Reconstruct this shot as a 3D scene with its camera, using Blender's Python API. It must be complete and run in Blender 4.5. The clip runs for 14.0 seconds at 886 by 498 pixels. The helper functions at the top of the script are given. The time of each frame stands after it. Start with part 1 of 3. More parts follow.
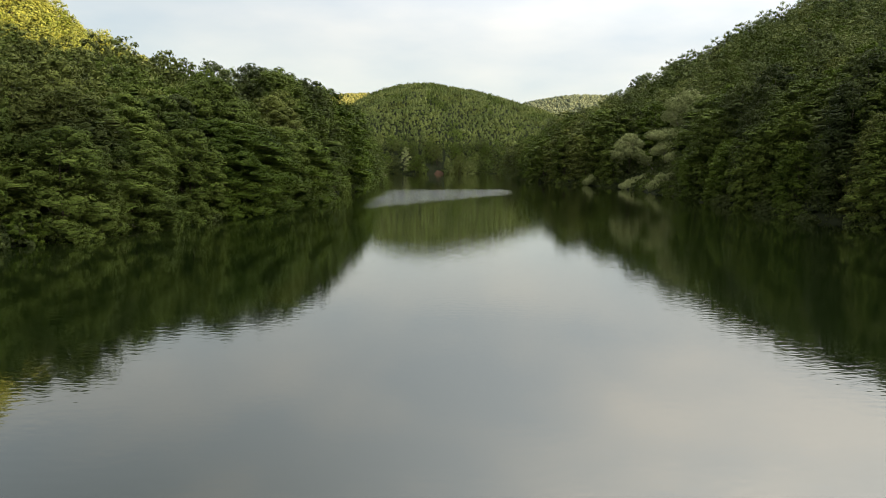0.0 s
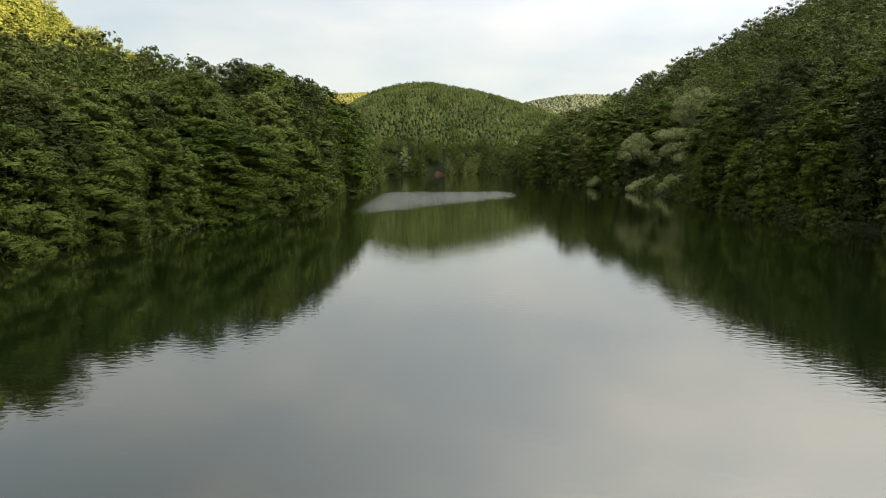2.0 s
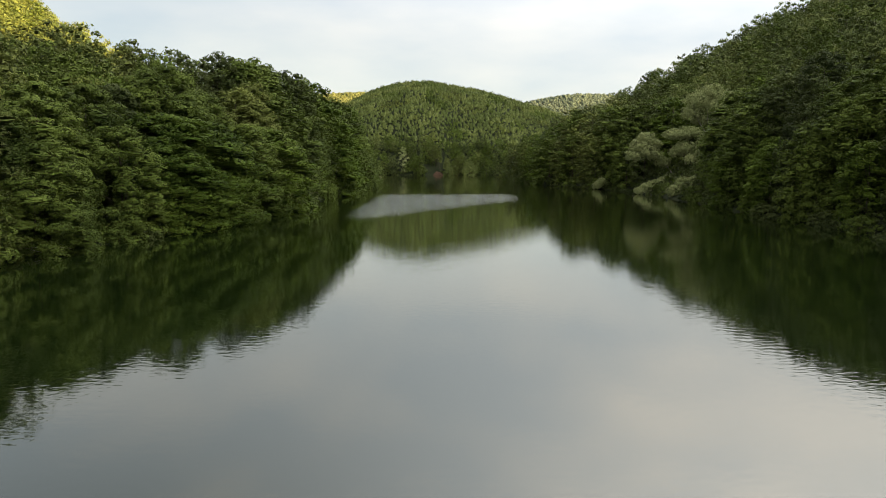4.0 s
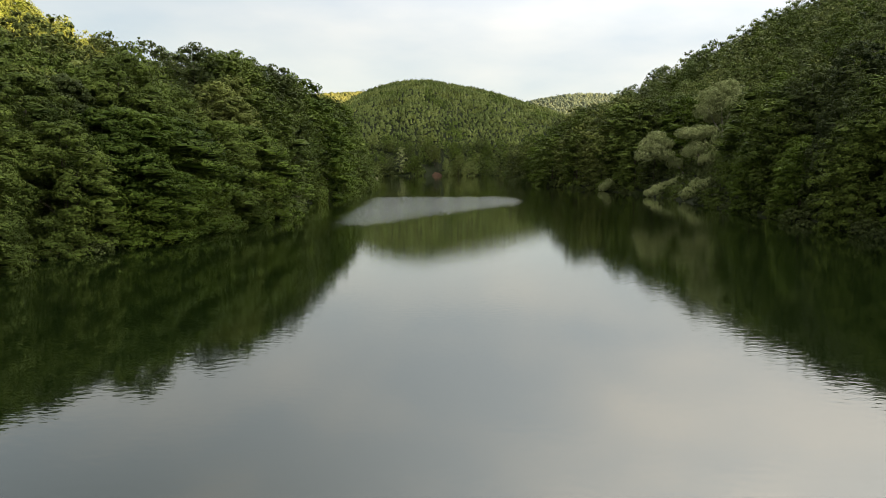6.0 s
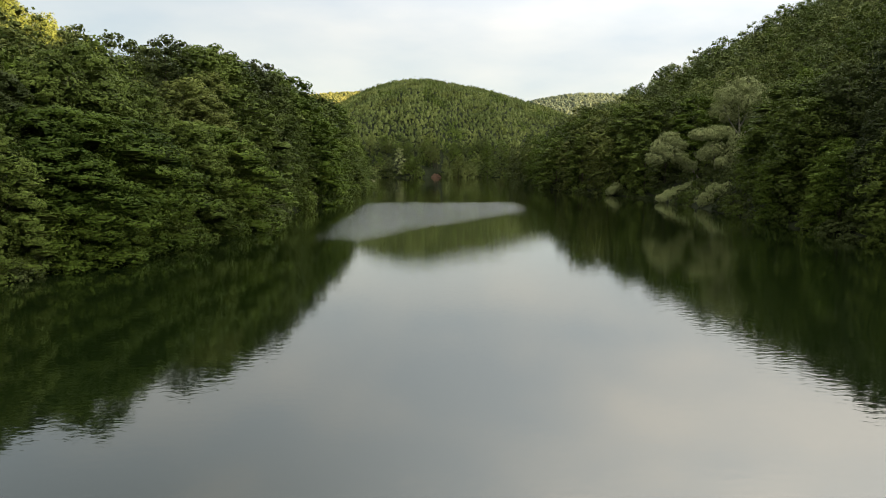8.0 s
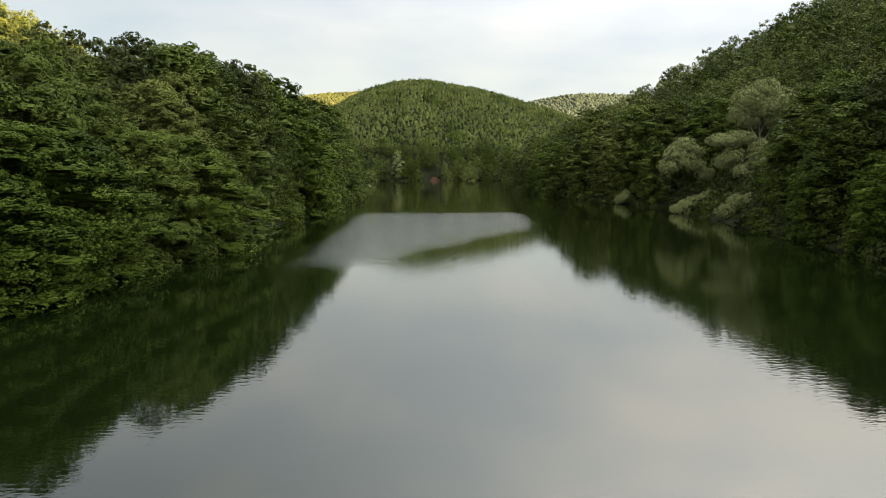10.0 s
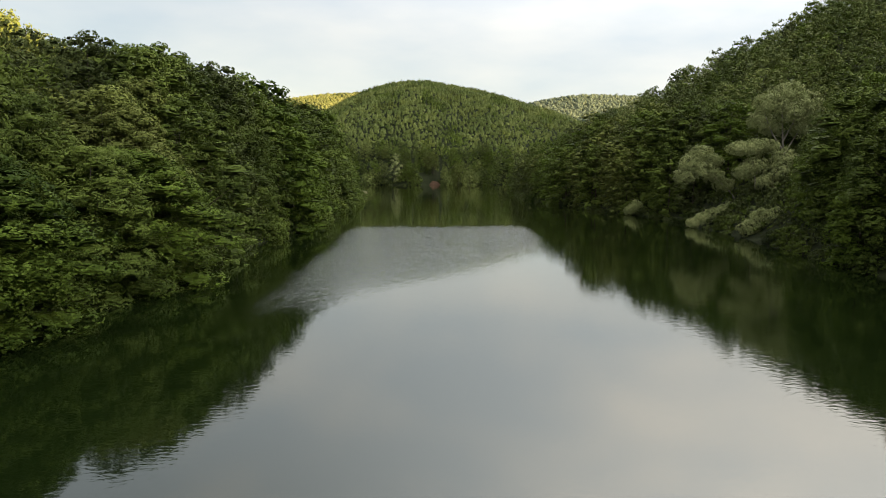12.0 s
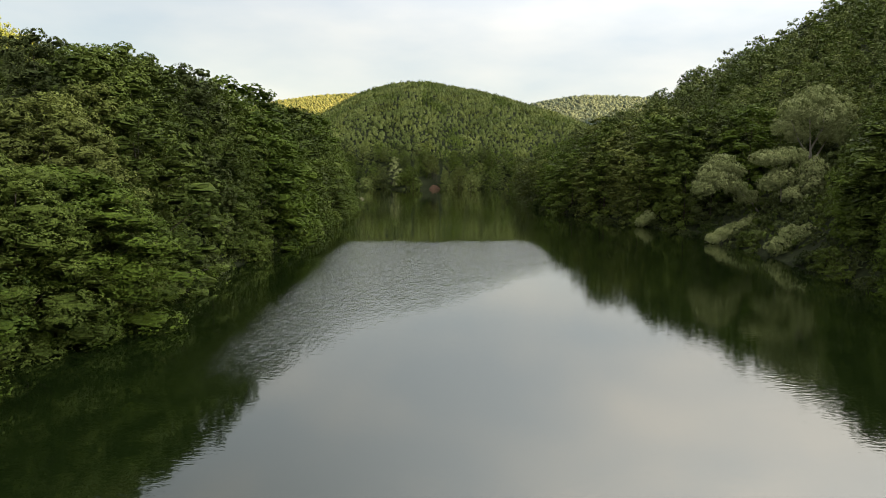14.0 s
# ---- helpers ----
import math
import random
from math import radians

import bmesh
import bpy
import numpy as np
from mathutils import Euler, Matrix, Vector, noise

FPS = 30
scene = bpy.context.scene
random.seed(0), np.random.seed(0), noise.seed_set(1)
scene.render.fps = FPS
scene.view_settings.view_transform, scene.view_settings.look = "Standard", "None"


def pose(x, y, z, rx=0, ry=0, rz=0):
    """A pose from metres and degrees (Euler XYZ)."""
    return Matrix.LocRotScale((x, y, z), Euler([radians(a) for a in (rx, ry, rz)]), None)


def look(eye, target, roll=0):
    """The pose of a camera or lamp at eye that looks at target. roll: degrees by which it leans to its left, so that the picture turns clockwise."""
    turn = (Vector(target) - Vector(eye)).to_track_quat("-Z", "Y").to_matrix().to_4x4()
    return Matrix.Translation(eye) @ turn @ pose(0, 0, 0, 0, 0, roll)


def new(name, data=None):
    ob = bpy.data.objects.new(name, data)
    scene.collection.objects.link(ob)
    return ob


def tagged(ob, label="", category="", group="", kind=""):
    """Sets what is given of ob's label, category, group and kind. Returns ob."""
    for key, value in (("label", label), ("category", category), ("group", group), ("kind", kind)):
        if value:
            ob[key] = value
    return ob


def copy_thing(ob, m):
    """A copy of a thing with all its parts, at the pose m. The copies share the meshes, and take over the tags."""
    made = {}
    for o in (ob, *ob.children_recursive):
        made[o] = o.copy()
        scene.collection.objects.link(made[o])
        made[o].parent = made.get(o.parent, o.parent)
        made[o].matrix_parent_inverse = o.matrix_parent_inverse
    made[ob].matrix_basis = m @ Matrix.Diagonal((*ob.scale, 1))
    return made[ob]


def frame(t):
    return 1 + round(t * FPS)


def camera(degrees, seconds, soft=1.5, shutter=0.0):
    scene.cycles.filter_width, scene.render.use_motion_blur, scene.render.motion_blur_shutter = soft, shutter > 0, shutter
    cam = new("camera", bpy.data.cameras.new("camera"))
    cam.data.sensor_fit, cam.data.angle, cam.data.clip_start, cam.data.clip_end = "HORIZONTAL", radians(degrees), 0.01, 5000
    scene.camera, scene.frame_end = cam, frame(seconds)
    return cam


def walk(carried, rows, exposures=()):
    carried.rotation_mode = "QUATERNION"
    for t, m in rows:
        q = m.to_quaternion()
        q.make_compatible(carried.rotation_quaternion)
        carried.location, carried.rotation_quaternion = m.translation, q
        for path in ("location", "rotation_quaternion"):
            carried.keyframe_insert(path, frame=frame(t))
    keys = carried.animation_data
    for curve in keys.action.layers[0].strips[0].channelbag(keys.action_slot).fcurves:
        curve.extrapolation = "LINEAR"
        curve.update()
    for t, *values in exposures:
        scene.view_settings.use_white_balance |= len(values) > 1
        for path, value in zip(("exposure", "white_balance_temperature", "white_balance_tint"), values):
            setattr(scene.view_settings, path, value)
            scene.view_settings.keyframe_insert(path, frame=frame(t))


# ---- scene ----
cam = camera(67.0, 14.0, soft=0.75)
METRES, EYE, TILT, LEAN, TURN = 45.0, 7.4, -7.46, 0.0, 0.0
ROWS = [
    (0.0, 0.0000, 0.0000, 0.0000, 0.000, 0.000, -0.000),
    (0.5, 0.0011, 0.0385, 0.0067, 0.013, -0.007, -0.007),
    (1.0, 0.0026, 0.0800, 0.0135, 0.020, 0.000, -0.007),
    (1.5, 0.0048, 0.1230, 0.0208, 0.026, 0.000, -0.013),
    (2.0, 0.0073, 0.1682, 0.0280, 0.033, 0.000, -0.007),
    (2.5, 0.0096, 0.2160, 0.0352, 0.039, 0.007, -0.007),
    (3.0, 0.0126, 0.2644, 0.0429, 0.052, -0.007, -0.000),
    (5.5, 0.0255, 0.5229, 0.0802, 0.052, 0.007, 0.007),
    (6.0, 0.0280, 0.5760, 0.0874, 0.046, 0.013, 0.007),
    (6.5, 0.0310, 0.6301, 0.0949, 0.052, 0.020, 0.000),
    (7.0, 0.0337, 0.6837, 0.1057, 0.052, 0.020, 0.000),
    (7.5, 0.0359, 0.7380, 0.1179, 0.052, 0.013, 0.000),
    (8.0, 0.0381, 0.7920, 0.1304, 0.065, 0.013, 0.007),
    (10.5, 0.0482, 1.0641, 0.2094, 0.078, 0.007, -0.020),
    (11.0, 0.0506, 1.1181, 0.2258, 0.085, 0.020, -0.020),
    (11.5, 0.0528, 1.1723, 0.2423, 0.098, 0.033, -0.020),
    (12.0, 0.0547, 1.2262, 0.2592, 0.098, 0.039, -0.039),
    (12.5, 0.0569, 1.2795, 0.2757, 0.111, 0.039, -0.052),
    (13.0, 0.0587, 1.3327, 0.2918, 0.131, 0.052, -0.059),
    (13.5, 0.0604, 1.3855, 0.3078, 0.157, 0.059, -0.052),
    (14.0, 0.0630, 1.4385, 0.3237, 0.183, 0.059, -0.059),
]
walk(cam, [(t, pose(0, 0, EYE, TILT, LEAN, TURN) @ pose(METRES * x, METRES * y, METRES * z, 90 + pitch, roll, yaw)) for t, x, y, z, yaw, pitch, roll in ROWS])

# ---- world, sun, exposure ----
SUN_UP, SUN_FROM = 11.0, (0.85, -0.53)
scene.view_settings.exposure = 2.8
world = bpy.data.worlds.new("world")
scene.world = world
world.use_nodes = True
wn, wl = world.node_tree.nodes, world.node_tree.links
wn.clear()


def wnode(kind, **values):
    n = wn.new(kind)
    for key, value in values.items():
        n.inputs[key].default_value = value
    return n


sky = wn.new("ShaderNodeTexSky")
sky.sky_type, sky.sun_disc = "NISHITA", False
sky.sun_elevation = radians(SUN_UP)
sky.sun_rotation = math.atan2(SUN_FROM[0], SUN_FROM[1])
coord = wn.new("ShaderNodeTexCoord")
split = wn.new("ShaderNodeSeparateXYZ")
wl.new(coord.outputs["Generated"], split.inputs[0])
# thin high overcast, brighter towards the zenith
rise = wnode("ShaderNodeMapRange", **{"From Min": 0.12, "From Max": 1.0, "To Min": 0.102, "To Max": 0.80})
rise.interpolation_type = "SMOOTHSTEP"
wl.new(split.outputs["Z"], rise.inputs["Value"])
stretch = wnode("ShaderNodeMapping", Scale=(1.6, 1.6, 5.0))
wl.new(coord.outputs["Generated"], stretch.inputs["Vector"])
clouds = wnode("ShaderNodeTexNoise", Scale=1.7, Detail=5.0, Roughness=0.5)
wl.new(stretch.outputs["Vector"], clouds.inputs["Vector"])
cloud_ramp = wn.new("ShaderNodeValToRGB")
cloud_ramp.color_ramp.elements[0].position, cloud_ramp.color_ramp.elements[0].color = 0.38, (0.83, 0.855, 0.885, 1)
cloud_ramp.color_ramp.elements[1].position, cloud_ramp.color_ramp.elements[1].color = 0.62, (1.15, 1.075, 0.99, 1)
wl.new(clouds.outputs["Fac"], cloud_ramp.inputs["Fac"])
veil = wn.new("ShaderNodeVectorMath")
veil.operation = "SCALE"
wl.new(cloud_ramp.outputs["Color"], veil.inputs[0])
# brighter on the sun's side, the more so the higher
slant = wnode("ShaderNodeMath")
slant.operation = "MULTIPLY_ADD"
slant.inputs[1].default_value, slant.inputs[2].default_value = 2.6, 0.22
wl.new(split.outputs["Z"], slant.inputs[0])
most = wnode("ShaderNodeMath")
most.operation = "MINIMUM"
most.inputs[1].default_value = 1.45
wl.new(slant.outputs[0], most.inputs[0])
tip_over = wnode("ShaderNodeMath")
tip_over.operation = "MULTIPLY"
across = wnode("ShaderNodeMapRange", **{"From Min": -0.55, "From Max": 0.65, "To Min": -0.50, "To Max": 0.24})
across.interpolation_type = "SMOOTHSTEP"
wl.new(split.outputs["X"], across.inputs["Value"])
wl.new(across.outputs["Result"], tip_over.inputs[0])
wl.new(most.outputs[0], tip_over.inputs[1])
side = wnode("ShaderNodeMath")
side.operation = "ADD"
side.inputs[1].default_value = 1.0
wl.new(tip_over.outputs[0], side.inputs[0])
lit = wnode("ShaderNodeMath")
lit.operation = "MULTIPLY"
wl.new(rise.outputs["Result"], lit.inputs[0])
wl.new(side.outputs[0], lit.inputs[1])
wl.new(lit.outputs[0], veil.inputs["Scale"])
bg_sky = wnode("ShaderNodeBackground", Strength=0.010)
wl.new(sky.outputs["Color"], bg_sky.inputs["Color"])
bg_veil = wnode("ShaderNodeBackground", Strength=1.0)
wl.new(veil.outputs[0], bg_veil.inputs["Color"])
both = wn.new("ShaderNodeAddShader")
wl.new(bg_sky.outputs[0], both.inputs[0])
wl.new(bg_veil.outputs[0], both.inputs[1])
wout = wn.new("ShaderNodeOutputWorld")
wl.new(both.outputs[0], wout.inputs["Surface"])

sun = new("sun", bpy.data.lights.new("sun", "SUN"))
sun.data.energy, sun.data.angle, sun.data.color = 5.0, radians(0.6), (1.0, 0.68, 0.26)
sun.matrix_world = look((0, 0, 0), (-SUN_FROM[0], -SUN_FROM[1], -math.tan(radians(SUN_UP))))

# ---- materials ----


def material(name):
    m = bpy.data.materials.new(name)
    m.use_nodes = True
    n, l = m.node_tree.nodes, m.node_tree.links
    n.clear()
    out = n.new("ShaderNodeOutputMaterial")
    return m, n, l, out


def leaf_material(name, dark, light, patch=0.13, through_light=0.10, gloss=0.02, grain=0.24, fine=5.0):
    """Leaves: a tone for each leaf, and slow changes of tone from crown to crown."""
    m, n, l, out = material(name)
    place = n.new("ShaderNodeNewGeometry")
    slow = n.new("ShaderNodeTexNoise")
    slow.inputs["Scale"].default_value, slow.inputs["Detail"].default_value = patch, 3.0
    l.new(place.outputs["Position"], slow.inputs["Vector"])
    stretch = n.new("ShaderNodeMapRange")
    stretch.inputs["From Min"].default_value, stretch.inputs["From Max"].default_value = 0.3, 0.7
    l.new(slow.outputs["Fac"], stretch.inputs["Value"])
    mixed = n.new("ShaderNodeMath")
    mixed.operation = "MULTIPLY_ADD"
    mixed.inputs[1].default_value = grain
    l.new(place.outputs["Random Per Island"], mixed.inputs[0])
    half = n.new("ShaderNodeMath")
    half.operation = "MULTIPLY"
    half.inputs[1].default_value = 0.7
    l.new(stretch.outputs["Result"], half.inputs[0])
    own = n.new("ShaderNodeObjectInfo")
    tone = n.new("ShaderNodeMath")
    tone.operation = "MULTIPLY_ADD"
    tone.inputs[1].default_value = 0.34
    l.new(own.outputs["Random"], tone.inputs[0])
    l.new(half.outputs[0], tone.inputs[2])
    lower = n.new("ShaderNodeMath")
    lower.operation = "SUBTRACT"
    lower.inputs[1].default_value = 0.17
    l.new(tone.outputs[0], lower.inputs[0])
    l.new(lower.outputs[0], mixed.inputs[2])
    close = n.new("ShaderNodeTexNoise")
    close.inputs["Scale"].default_value, close.inputs["Detail"].default_value = fine, 2.0
    l.new(place.outputs["Position"], close.inputs["Vector"])
    speck = n.new("ShaderNodeMath")
    speck.operation = "MULTIPLY_ADD"
    speck.inputs[1].default_value = 0.7
    l.new(close.outputs["Fac"], speck.inputs[0])
    l.new(mixed.outputs[0], speck.inputs[2])
    level = n.new("ShaderNodeMath")
    level.operation = "SUBTRACT"
    level.inputs[1].default_value = 0.35
    l.new(speck.outputs[0], level.inputs[0])
    ramp = n.new("ShaderNodeValToRGB")
    ramp.color_ramp.elements[0].color, ramp.color_ramp.elements[1].color = (*dark, 1), (*light, 1)
    l.new(level.outputs[0], ramp.inputs["Fac"])
    relief = n.new("ShaderNodeBump")
    relief.inputs["Strength"].default_value, relief.inputs["Distance"].default_value = 0.8, 0.12
    l.new(close.outputs["Fac"], relief.inputs["Height"])
    body = n.new("ShaderNodeBsdfPrincipled")
    body.inputs["Roughness"].default_value = 0.55
    body.inputs["Specular IOR Level"].default_value = gloss
    l.new(ramp.outputs["Color"], body.inputs["Base Color"])
    l.new(relief.outputs["Normal"], body.inputs["Normal"])
    glow = n.new("ShaderNodeBsdfTranslucent")
    l.new(ramp.outputs["Color"], glow.inputs["Color"])
    mix = n.new("ShaderNodeMixShader")
    mix.inputs[0].default_value = through_light
    l.new(body.outputs[0], mix.inputs[1])
    l.new(glow.outputs[0], mix.inputs[2])
    l.new(mix.outputs[0], out.inputs["Surface"])
    return m


def rough_material(name, dark, light, scale, rough=0.9, bump=0.3, fine=6.0):
    """Earth and bark: two scales of blotches, and a bump."""
    m, n, l, out = material(name)
    place = n.new("ShaderNodeNewGeometry")
    big = n.new("ShaderNodeTexNoise")
    big.inputs["Scale"].default_value, big.inputs["Detail"].default_value = scale, 5.0
    small = n.new("ShaderNodeTexNoise")
    small.inputs["Scale"].default_value, small.inputs["Detail"].default_value = scale * fine, 4.0
    for t in (big, small):
        l.new(place.outputs["Position"], t.inputs["Vector"])
    mix = n.new("ShaderNodeMath")
    mix.operation = "MULTIPLY_ADD"
    mix.inputs[1].default_value, mix.inputs[2].default_value = 0.5, 0.0
    l.new(big.outputs["Fac"], mix.inputs[0])
    add = n.new("ShaderNodeMath")
    add.operation = "MULTIPLY_ADD"
    add.inputs[1].default_value = 0.5
    l.new(small.outputs["Fac"], add.inputs[0])
    l.new(mix.outputs[0], add.inputs[2])
    ramp = n.new("ShaderNodeValToRGB")
    ramp.color_ramp.elements[0].position, ramp.color_ramp.elements[0].color = 0.35, (*dark, 1)
    ramp.color_ramp.elements[1].position, ramp.color_ramp.elements[1].color = 0.65, (*light, 1)
    l.new(add.outputs[0], ramp.inputs["Fac"])
    relief = n.new("ShaderNodeBump")
    relief.inputs["Strength"].default_value, relief.inputs["Distance"].default_value = bump, 0.1
    l.new(small.outputs["Fac"], relief.inputs["Height"])
    body = n.new("ShaderNodeBsdfPrincipled")
    body.inputs["Roughness"].default_value = rough
    body.inputs["Specular IOR Level"].default_value = 0.02
    l.new(ramp.outputs["Color"], body.inputs["Base Color"])
    l.new(relief.outputs["Normal"], body.inputs["Normal"])
    l.new(body.outputs[0], out.inputs["Surface"])
    return m


LEAF = {
    "beech": leaf_material("beech_leaves", (0.0187, 0.0286, 0.0068), (0.0831, 0.1112, 0.0206)),
    "oak": leaf_material("oak_leaves", (0.0253, 0.0327, 0.0093), (0.1206, 0.1410, 0.0337)),
    "dark": leaf_material("dark_leaves", (0.0139, 0.0203, 0.0073), (0.0723, 0.0890, 0.0277)),
    "bright": leaf_material("young_leaves", (0.0156, 0.0273, 0.0044), (0.0784, 0.1124, 0.0155)),
    "willow": leaf_material("willow_leaves", (0.1142, 0.1322, 0.0506), (0.1971, 0.2162, 0.0920)),
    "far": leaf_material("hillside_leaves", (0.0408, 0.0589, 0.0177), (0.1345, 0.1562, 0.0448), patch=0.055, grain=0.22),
    "pale": leaf_material("withered_leaves", (0.1200, 0.1200, 0.0700), (0.2200, 0.2100, 0.1300)),
    # right-hand ridge: greyed, bluish leaf tones put the air's haze into the colour
    "scrub": leaf_material("hazed_leaves", (0.0400, 0.0560, 0.0440), (0.0800, 0.1000, 0.0720), patch=0.03, grain=0.12),
    # left-hand ridge: leaves paler than near ones, standing in for haze
    "distant": leaf_material("ridge_leaves", (0.0550, 0.0660, 0.0220), (0.1200, 0.1280, 0.0480), patch=0.06, grain=0.12),
}
KINDS = list(LEAF)
BARK = rough_material("bark", (0.022, 0.018, 0.014), (0.070, 0.060, 0.047), 1.5)
PALE_BARK = rough_material("willow_bark", (0.10, 0.09, 0.075), (0.22, 0.20, 0.17), 1.5)
# floor colour near black: the shade under the canopy is put into it
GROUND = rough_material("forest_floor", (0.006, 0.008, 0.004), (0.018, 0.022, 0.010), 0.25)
EARTH = rough_material("red_earth", (0.050, 0.032, 0.022), (0.110, 0.066, 0.044), 0.9)


def water_material():
    m, n, l, out = material("lake_water")
    place = n.new("ShaderNodeNewGeometry")
    at = n.new("ShaderNodeSeparateXYZ")
    l.new(place.outputs["Position"], at.inputs[0])

    def maths(op, a, b=0.0, c=0.0):
        k = n.new("ShaderNodeMath")
        k.operation = op
        for i, v in enumerate((a, b, c)):
            if isinstance(v, float):
                k.inputs[i].default_value = v
            else:
                l.new(v, k.inputs[i])
        return k.outputs[0]

    def noise_at(scale, sx, sy, detail=2.0, rough=0.5):
        g = n.new("ShaderNodeMapping")
        g.inputs["Scale"].default_value = (sx, sy, 1)
        l.new(place.outputs["Position"], g.inputs["Vector"])
        t = n.new("ShaderNodeTexNoise")
        t.inputs["Scale"].default_value, t.inputs["Detail"].default_value = scale, detail
        t.inputs["Roughness"].default_value = rough
        l.new(g.outputs[0], t.inputs["Vector"])
        return t.outputs["Fac"]

    def ease(v, a, b):
        k = n.new("ShaderNodeMapRange")
        k.interpolation_type = "SMOOTHSTEP"
        k.inputs["From Min"].default_value, k.inputs["From Max"].default_value = a, b
        l.new(v, k.inputs["Value"])
        return k.outputs["Result"]

    X, Y = at.outputs["X"], at.outputs["Y"]
    wobble = maths("MULTIPLY_ADD", noise_at(0.12, 1, 0.5, 3.0), 10.0, -5.0)
    # the wind-ruffled patch: its near edge runs slantwise over the lake
    near = maths("ADD", maths("MULTIPLY_ADD", X, -1.65, Y), wobble)
    patch = maths("MULTIPLY", ease(near, 117.0, 143.0), maths("SUBTRACT", 1.0, ease(maths("ADD", Y, wobble), 172.0, 184.0)))
    patch = maths("MULTIPLY", patch, ease(maths("MULTIPLY_ADD", wobble, 0.3, X), -16.0, -11.0))
    patch = maths("MULTIPLY", patch, maths("SUBTRACT", 1.0, ease(X, 14.0, 19.0)))
    # breeze over the foreground, fading along the lake
    breeze = maths("MULTIPLY_ADD", noise_at(0.05, 1, 0.6, 2.0), 0.9, 0.15)
    swell = noise_at(2.6, 0.7, 1.3, 2.0)
    fine = noise_at(2.4, 0.7, 1.3, 2.0)
    calm = maths("MULTIPLY", swell, maths("MULTIPLY", breeze, 0.0072))
    gusts = ease(noise_at(1.0, 1.8, 0.5, 4.0, 0.7), 0.30, 0.70)
    rough = maths("MULTIPLY", fine, maths("MULTIPLY", patch, maths("MULTIPLY_ADD", gusts, 0.09, 0.03)))
    height = maths("ADD", calm, rough)
    relief = n.new("ShaderNodeBump")
    relief.inputs["Strength"].default_value, relief.inputs["Distance"].default_value = 1.0, 1.0
    l.new(height, relief.inputs["Height"])
    depth = n.new("ShaderNodeBsdfDiffuse")
    depth.inputs["Color"].default_value = (0.0030, 0.0056, 0.0013, 1)
    sheen = n.new("ShaderNodeBsdfGlossy")
    sheen.inputs["Color"].default_value = (0.965, 0.965, 0.915, 1)
    sheen.inputs["Roughness"].default_value = 0.036
    fres = n.new("ShaderNodeFresnel")
    fres.inputs["IOR"].default_value = 1.7
    for k in (sheen, fres):
        l.new(relief.outputs["Normal"], k.inputs["Normal"])
    gain = maths("MINIMUM", maths("MULTIPLY", fres.outputs[0], 1.25), 0.95)
    mix = n.new("ShaderNodeMixShader")
    l.new(gain, mix.inputs[0])
    l.new(depth.outputs[0], mix.inputs[1])
    l.new(sheen.outputs[0], mix.inputs[2])
    l.new(mix.outputs[0], out.inputs["Surface"])
    return m


WATER = water_material()

# ---- the valley's shape ----
LEFT_Y = [-260, -100, 0, 40, 55, 72, 85, 100, 120, 150, 167, 218, 250, 290, 308, 325, 345, 380, 460]
LEFT_X = [-70, -56, -47, -41, -38.5, -34.5, -30, -28.5, -26.5, -25.5, -23, -22, -24, -28, -34, -48, -75, -115, -150]
RIGHT_Y = [-260, -100, 0, 60, 83, 105, 134, 160, 197, 212, 225, 253, 277, 314, 330, 350, 380, 460]
RIGHT_X = [75, 60, 55, 50, 47.5, 47.5, 48.5, 50, 50, 43, 40, 31, 27, 28, 36, 52, 85, 140]
STEEP_Y = [-100, 60, 100, 130, 145, 160, 175, 205, 290, 330]
STEEP = [0.35, 0.35, 0.42, 0.62, 0.95, 1.06, 0.98, 0.8, 0.72, 0.6]


def bank(d, steep, shelf=16.0):
    """Height of a bank d metres from its shore: falling into the lake, steep above it."""
    return np.where(d < 0, 0.35 * d, 0.25 + steep * np.minimum(d, shelf))


def ground_height(x, y):
    x, y = np.asarray(x, float), np.asarray(y, float)
    dl = np.interp(y, LEFT_Y, LEFT_X) - x
    dr = x - np.interp(y, RIGHT_Y, RIGHT_X)
    back = np.clip(dl - 16, 0, 170)
    left = bank(dl, np.interp(y, STEEP_Y, STEEP)) + (0.05 * back + 0.0031 * back**2) * np.interp(y, [130, 255], [0.42, 1.0])
    left = left - 0.10 * np.clip(y - 330, 0, 400)
    rise = np.clip(dr - 16, 0, np.interp(y, [20, 130], [285, 330]))
    right = bank(dr, np.where(y < 120, 0.6, 0.7)) + 0.475 * rise
    right = right - np.where(dr > 0, 0.3 * np.clip(y - 300, 0, 220) * np.clip(1.2 - dr / 220, 0, 1), 0)
    right = right - np.where(dr > 0, 0.45 * np.clip(y - 520, 0, 900), 0)
    df = y - (403 + 4 * np.sin(x / 17) + 2.5 * np.sin(x / 7.3))
    peak = 65 * np.exp(-(((x + 20) / np.where(x > -20, 155, 100)) ** 2))
    hump = np.sin(np.clip(df / 150, 0, 1) * math.pi / 2) * peak - np.clip(df - 190, 0, 260) * 0.14
    far = np.where(df < 0, 0.35 * df, 0.3 + np.minimum(df, 6) * 0.25 + hump)
    dist = np.maximum(np.clip((y - 640) / 360, 0, 1) * 100 * np.exp(-(((x + 120) / np.where(x > -120, 150, 330)) ** 2)),
                      np.clip((y - 640) / 310, 0, 1) * 93 * np.exp(-(((x - 200) / np.where(x > 200, 350, 240)) ** 2)))
    dist = np.where(y > 640, dist + 4, -50)
    behind = bank(-215 - y, 0.4, 70)
    return np.maximum.reduce([left, right, far, dist, behind])


